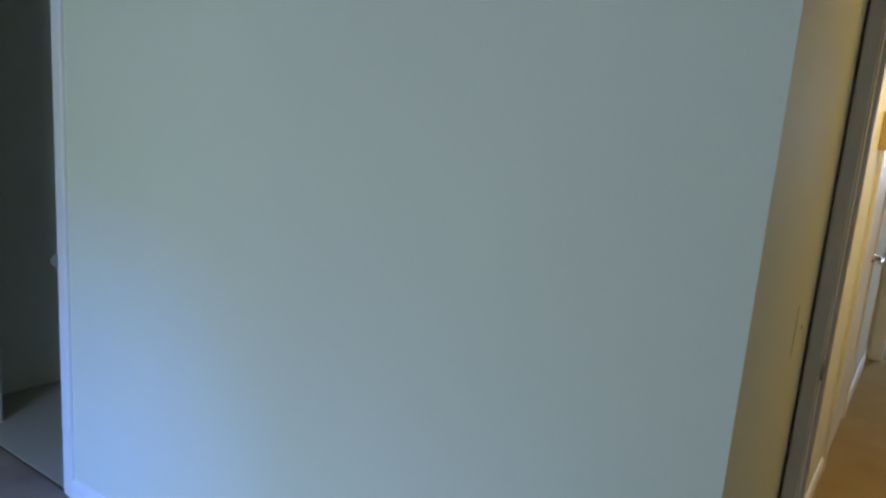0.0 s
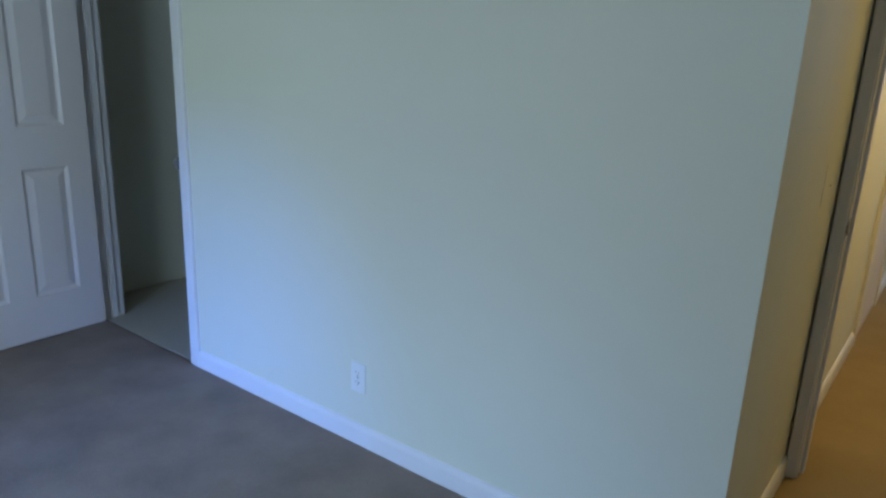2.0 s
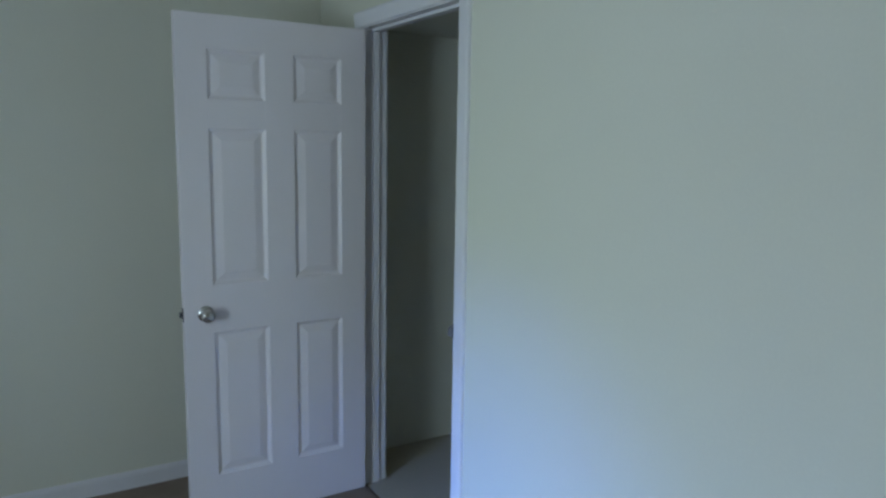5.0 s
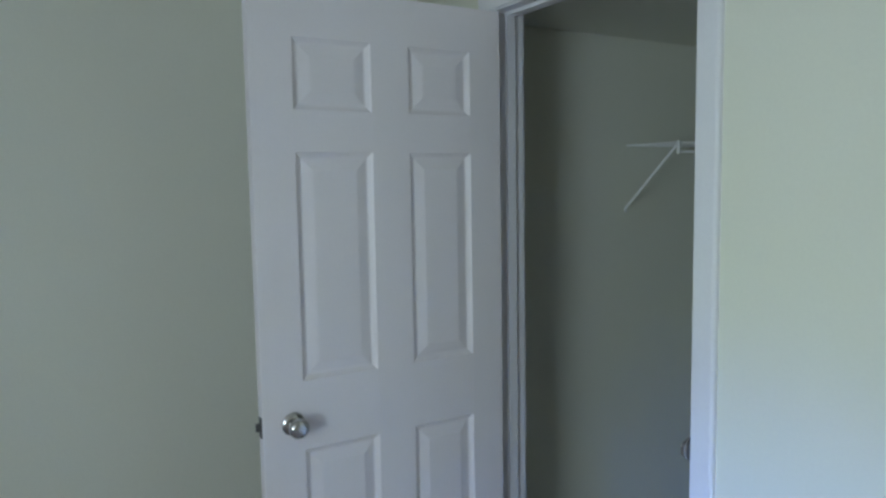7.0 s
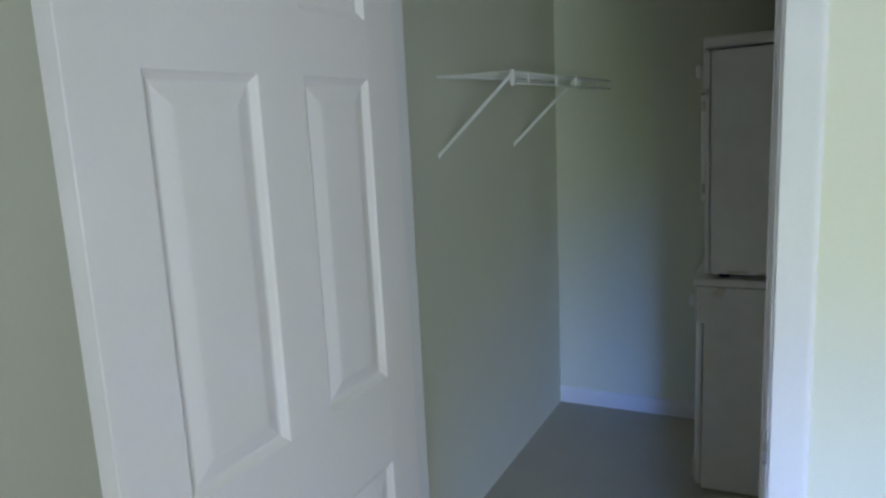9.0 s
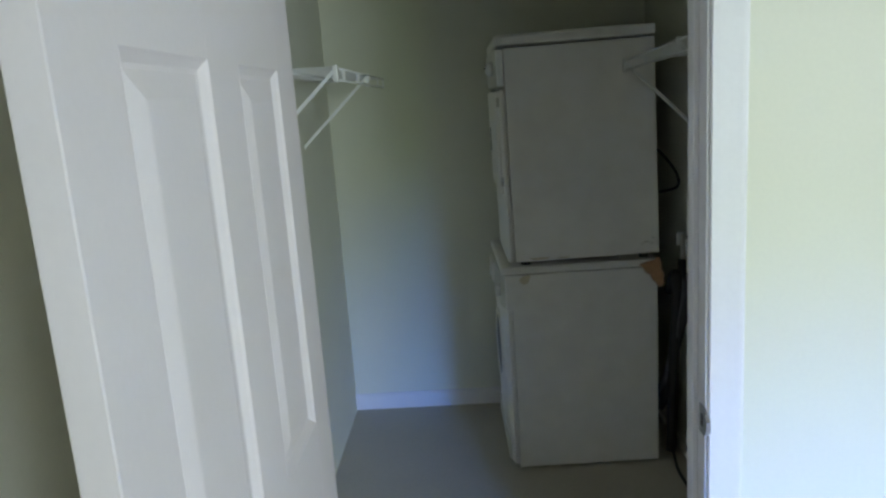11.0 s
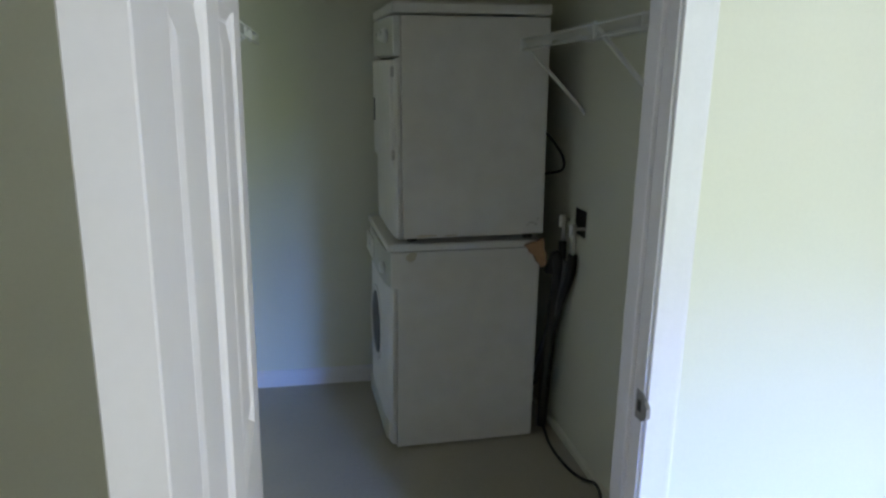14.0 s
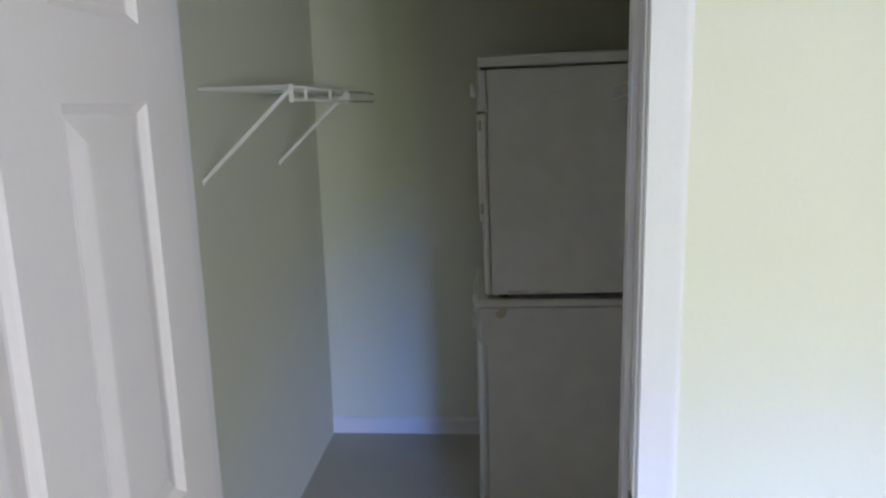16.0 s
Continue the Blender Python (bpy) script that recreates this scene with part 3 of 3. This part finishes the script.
for y, r in ((1.60, 0.024), (1.95, 0.018)):
    part("dial", add_lathe(bmesh.new(), [(r, 0), (r, 0.010), (r * 0.85, 0.020)], Matrix.Translation((AX0 - 0.036, y, 0.775)) @ Matrix.Rotation(-math.pi / 2, 4, "Y"), 24), PLASTIC, washer, "round white control dial", smooth=True)
for x in (AX0 + 0.05, AX1 - 0.05):
    for y in (AY0 + 0.05, AY1 - 0.05):
        part("foot", add_lathe(bmesh.new(), [(0.02, 0.002), (0.02, 0.012), (0.012, 0.026)], Matrix.Translation((x, y, 0)), 14), DARK, washer)

AX0, AX1 = 0.507, 1.086
dryer = thing("tumble_dryer", "white compact tumble dryer stacked slightly askew on the washer", "dryer", (0.80, 1.80, 0.888))
cabinet(dryer, 0.909, 1.744)
part("front_panel", front_panel(0.910, 1.590, 0.012), ENAMEL, dryer)
part("control_fascia", front_panel(1.602, 1.743, 0.022), ENAMEL_AGED, dryer, "slightly yellowed control panel")
part("fascia_end_cap", box(AX0 - 0.024, AX0 + 0.002, AY0 - 0.005, AY0 + 0.006, 1.606, 1.740, bevel=0.003, segs=3), PLASTIC, dryer, "pale plastic end cap of the control panel")
part("lid", box(AX0 - 0.024, AX1 + 0.004, AY0 - 0.004, AY1 + 0.004, 1.752, 1.792, bevel=0.008, segs=3), ENAMEL, dryer)
dd = part("door", box(AX0 - 0.034, AX0 - 0.012, 1.555, 2.075, 1.185, 1.588, bevel=0.007, segs=3), ENAMEL, dryer, "squared white dryer door")
part("handle_recess", box(AX0 - 0.0355, AX0 - 0.028, 2.015, 2.055, 1.33, 1.43, bevel=0.003), DARK, dd, "dark recessed door pull")
part("top_seam", box(AX0 - 0.0345, AX0 - 0.010, 1.56, 1.80, 1.589, 1.593), SLOT, dd, "dark open seam over the door")
for z in (1.545, 1.235):
    part("hinge", box(AX0 - 0.030, AX0 - 0.010, 1.543, 1.553, z - 0.018, z + 0.018, bevel=0.002), SCUFF, dd, "small grey door hinge")
for y, r in ((1.60, 0.026), (1.72, 0.016)):
    dial = part("dial", add_lathe(bmesh.new(), [(r, 0), (r, 0.012), (r * 0.85, 0.022)], Matrix.Translation((AX0 - 0.034, y, 1.675)) @ Matrix.Rotation(-math.pi / 2, 4, "Y"), 24), PLASTIC, dryer, "round white control dial", smooth=True)
    part("pointer", box(AX0 - 0.0575, AX0 - 0.0555, y - 0.001, y + 0.001, 1.675, 1.675 + r * 0.8), SLOT, dial)
for x, lift in ((AX0 + 0.05, 0.0035), (AX1 - 0.05, -0.0035)):
    for y in (AY0 + 0.05, AY1 - 0.05):
        part("foot", add_lathe(bmesh.new(), [(0.02, 0.888 + lift), (0.02, 0.912)], Matrix.Translation((x, y, 0)), 14), DARK, dryer)


def stain(parent, name, cx, cz, w, h, seed, mat, label):
    """A thin irregular blot on the appliance's side skin."""
    n = 18
    rim = []
    for k in range(n):
        a = 2 * math.pi * k / n
        q = 0.75 + 0.5 * noise.noise((math.cos(a) * 1.3 + seed, math.sin(a) * 1.3, seed * 3.1))
        rim.append((cx + w * q * math.cos(a), cz + h * q * math.sin(a)))
    part(name, add_prism(bmesh.new(), rim, (0, AY0 - 0.0004, 0), (0, 0.001, 0), (1, 0, 0), (0, 0, 1)), mat, parent, label)


stain(dryer, "rust_stain", AX0 + 0.10, 0.919, 0.055, 0.006, 1.0, RUST, "faint yellow-brown rust along the lower edge")
stain(dryer, "rust_stain", AX0 + 0.20, 0.916, 0.040, 0.004, 2.0, RUST, "faint yellow-brown rust along the lower edge")
for dx, dz, w in ((0.050, 0.955, 0.016), (0.030, 0.948, 0.010), (0.066, 0.946, 0.008), (0.022, 0.970, 0.007)):
    stain(dryer, "scuff", AX1 - dx, dz, w, 0.0035, dx * 100, SCUFF, "small grey scuff in the enamel")
dryer.rotation_euler = (0, -0.0145, 0.012)
stain(washer, "rust_stain", 0.548, 0.832, 0.034, 0.020, 4.0, RUST, "faint yellow-brown stain under the lid")
washer.rotation_euler = (0, 0, 0.026)
washer.location.x -= 0.0075

# ---- cardboard scrap wedged at the washer's rear top corner ----
bm = add_prism(bmesh.new(), [(1.006, 0.868), (1.034, 0.880), (1.062, 0.885), (1.082, 0.897), (1.091, 0.872), (1.088, 0.856), (1.102, 0.826), (1.098, 0.806), (1.104, 0.796), (1.094, 0.781), (1.081, 0.776), (1.073, 0.788), (1.058, 0.804), (1.049, 0.826), (1.030, 0.838), (1.021, 0.856)], (0, AY0 - 0.022, 0), (0, 0.014, 0), (1, 0, 0), (0, 0, 1))
tagged(mesh_object("cardboard_scrap", bm, CARD), "torn brown cardboard scrap wedged under the dryer", "cardboard")

# ---- valve box, hoses and cords behind the machines ----
v = thing("valve_box", "recessed washer valve box in the closet wall, its inner shade coloured in", "valve box", (CL_R, 1.43, 0.97))
for a in ((VB[0], VB[0] + 0.003, VB[2], VB[3]), (VB[1] - 0.003, VB[1], VB[2], VB[3]), (VB[0] + 0.003, VB[1] - 0.003, VB[2], VB[2] + 0.003), (VB[0] + 0.003, VB[1] - 0.003, VB[3] - 0.003, VB[3])):
    part("box_side", box(CL_R - 0.0002, CL_R + 0.070, *a), BOX_SHADE, v)
part("box_back", box(CL_R + 0.070, CL_R + 0.074, VB[0], VB[1], VB[2], VB[3]), BOX_SHADE, v)
for a in ((VB[0] - 0.010, VB[0], VB[2] - 0.010, VB[3] + 0.010), (VB[1], VB[1] + 0.010, VB[2] - 0.010, VB[3] + 0.010), (VB[0], VB[1], VB[2] - 0.010, VB[2]), (VB[0], VB[1], VB[3], VB[3] + 0.010)):
    part("rim", box(CL_R - 0.003, CL_R - 0.0005, *a), PAINT, v)
for y, za, zb in ((1.432, 0.835, 0.965), (1.550, 0.865, 0.980)):
    vv = part("valve", add_tube(bmesh.new(), [(CL_R - 0.026, y, za), (CL_R - 0.026, y, za + 0.04), (CL_R - 0.024, y, zb)], 0.008, 12), BRASS, v, "pale metal shut-off valve", smooth=True)
    part("valve_handle", box(CL_R - 0.048, CL_R - 0.034, y - 0.007, y + 0.007, zb - 0.05, zb, bevel=0.003), PLASTIC, vv)
    part("valve_stem", add_tube(bmesh.new(), [(CL_R - 0.026, y, zb - 0.02), (CL_R + 0.06 if y < 1.5 else CL_R, y, zb - 0.02)], 0.006, 10), BRASS, vv, smooth=True)


def hose(name, label, pts, r, mat):
    ob = mesh_object(name, add_tube(bmesh.new(), smooth_line(pts), r, 10), mat, True)
    return tagged(ob, label, "hose")


# Hoses thickened, darkened and one added to deepen the shade behind the washer.
hose("water_hose", "black rubber water hose hanging behind the washer", [(CL_R - 0.026, 1.432, 0.84), (1.188, 1.44, 0.76), (1.170, 1.50, 0.60), (1.155, 1.58, 0.42), (1.14, 1.70, 0.20), (1.10, 1.80, 0.15)], 0.018, DARK)
hose("water_hose", "black rubber water hose hanging behind the washer", [(CL_R - 0.026, 1.550, 0.87), (1.180, 1.53, 0.76), (1.160, 1.55, 0.50), (1.140, 1.66, 0.2), (1.12, 1.80, 0.16), (1.10, 1.90, 0.2)], 0.016, DARK)
hose("drain_hose", "dark grey drain hose looped beside the washer", [(1.15, 1.58, 0.02), (1.155, 1.57, 0.30), (1.150, 1.52, 0.56), (1.150, 1.49, 0.74), (1.15, 1.51, 0.82), (1.140, 1.56, 0.74)], 0.021, DARK)
hose("water_hose", "extra dark grey braided hose filling out the shade behind the washer", [(1.18, 1.50, 0.80), (1.172, 1.485, 0.70), (1.150, 1.53, 0.52), (1.135, 1.60, 0.34), (1.12, 1.72, 0.22), (1.10, 1.86, 0.2)], 0.018, HOSE)
hose("power_cord", "black power cord looped behind the dryer", [(1.10, 1.62, 1.32), (1.13, 1.60, 1.29), (1.170, 1.56, 1.22), (1.172, 1.56, 1.165), (1.12, 1.62, 1.14)], 0.005, DARK)
hose("floor_cable", "black cable snaking along the closet floor and wall foot", [(1.168, 1.68, 0.012), (1.158, 1.56, 0.009), (1.138, 1.44, 0.009), (1.137, 1.314, 0.009), (1.152, 1.205, 0.009), (1.178, 1.138, 0.012), (1.194, 1.095, 0.026), (1.196, 1.05, 0.024), (1.182, 0.99, 0.010), (1.150, 0.88, 0.009), (1.12, 0.70, 0.009)], 0.006, DARK)

# ---- hall: door in the side wall, end casing, chime box, ceiling lamp ----
HD0, HD1 = 2.44, 3.20
hd = thing("door_2", "cream lit hall door with lever handle, closed", "door", (HALL_L, 2.8, 0), kind="structure")
part("door_slab", box(HALL_L - 0.01, HALL_L + 0.006, HD0, HD1, 0.012, 2.04, bevel=0.002), DOORPAINT, hd)
for a, b in ((HD0 - 0.066, HD0 - 0.002), (HD1 + 0.004, HD1 + 0.068)):
    part("casing", box(HALL_L - 0.001, HALL_L + 0.016, a, b, 0, 2.06, bevel=0.003), TRIM, hd)
part("casing", box(HALL_L - 0.001, HALL_L + 0.016, HD0 - 0.066, HD1 + 0.068, 2.0605, 2.124, bevel=0.003), TRIM, hd)
lv = part("lever_handle", add_tube(bmesh.new(), smooth_line([(HALL_L + 0.050, HD1 - 0.06, 0.95), (HALL_L + 0.054, HD1 - 0.10, 0.952), (HALL_L + 0.050, HD1 - 0.17, 0.948)]), 0.009, 12), CHROME, hd, "chrome lever handle", smooth=True)
part("rosette", add_lathe(bmesh.new(), [(0.028, 0), (0.026, 0.01), (0.010, 0.013), (0.010, 0.048)], Matrix.Translation((HALL_L + 0.006, HD1 - 0.06, 0.95)) @ Matrix.Rotation(math.pi / 2, 4, "Y"), 20), CHROME, lv, smooth=True)
fe = thing("door_frame_3", "white casing of the doorway at the hall's end", "door frame", (HALL_L + 0.05, HALL_END, 0), kind="structure")
part("casing", box(HALL_L + 0.02, HALL_L + 0.088, HALL_END - 0.016, HALL_END - 0.0005, 0, 2.06, bevel=0.003), TRIM, fe)
part("jamb", box(HALL_L + 0.0905, HALL_L + 0.108, HALL_END - 0.001, HALL_END + 0.121, 0, 2.05, bevel=0.002), TRIM, fe)
tagged(mesh_object("chime_box", box(HALL_L, HALL_L + 0.045, 2.20, 2.32, 1.53, 1.69, bevel=0.006), CHIME), "small tan plastic chime box on the hall wall", "chime box")
cl = thing("ceiling_light", "round warm glass ceiling light in the hall", "ceiling light", (3.6, 1.9, CEIL))
part("base", add_lathe(bmesh.new(), [(0.15, CEIL - 0.001), (0.15, CEIL - 0.02), (0.14, CEIL - 0.025)], Matrix.Translation((3.6, 1.9, 0)), 32), CHROME, cl, smooth=True)
part("shade", add_lathe(bmesh.new(), [(0.14, CEIL - 0.026), (0.13, CEIL - 0.05), (0.08, CEIL - 0.08), (0.01, CEIL - 0.09)], Matrix.Translation((3.6, 1.9, 0)), 32), LAMPGLASS, cl, smooth=True)
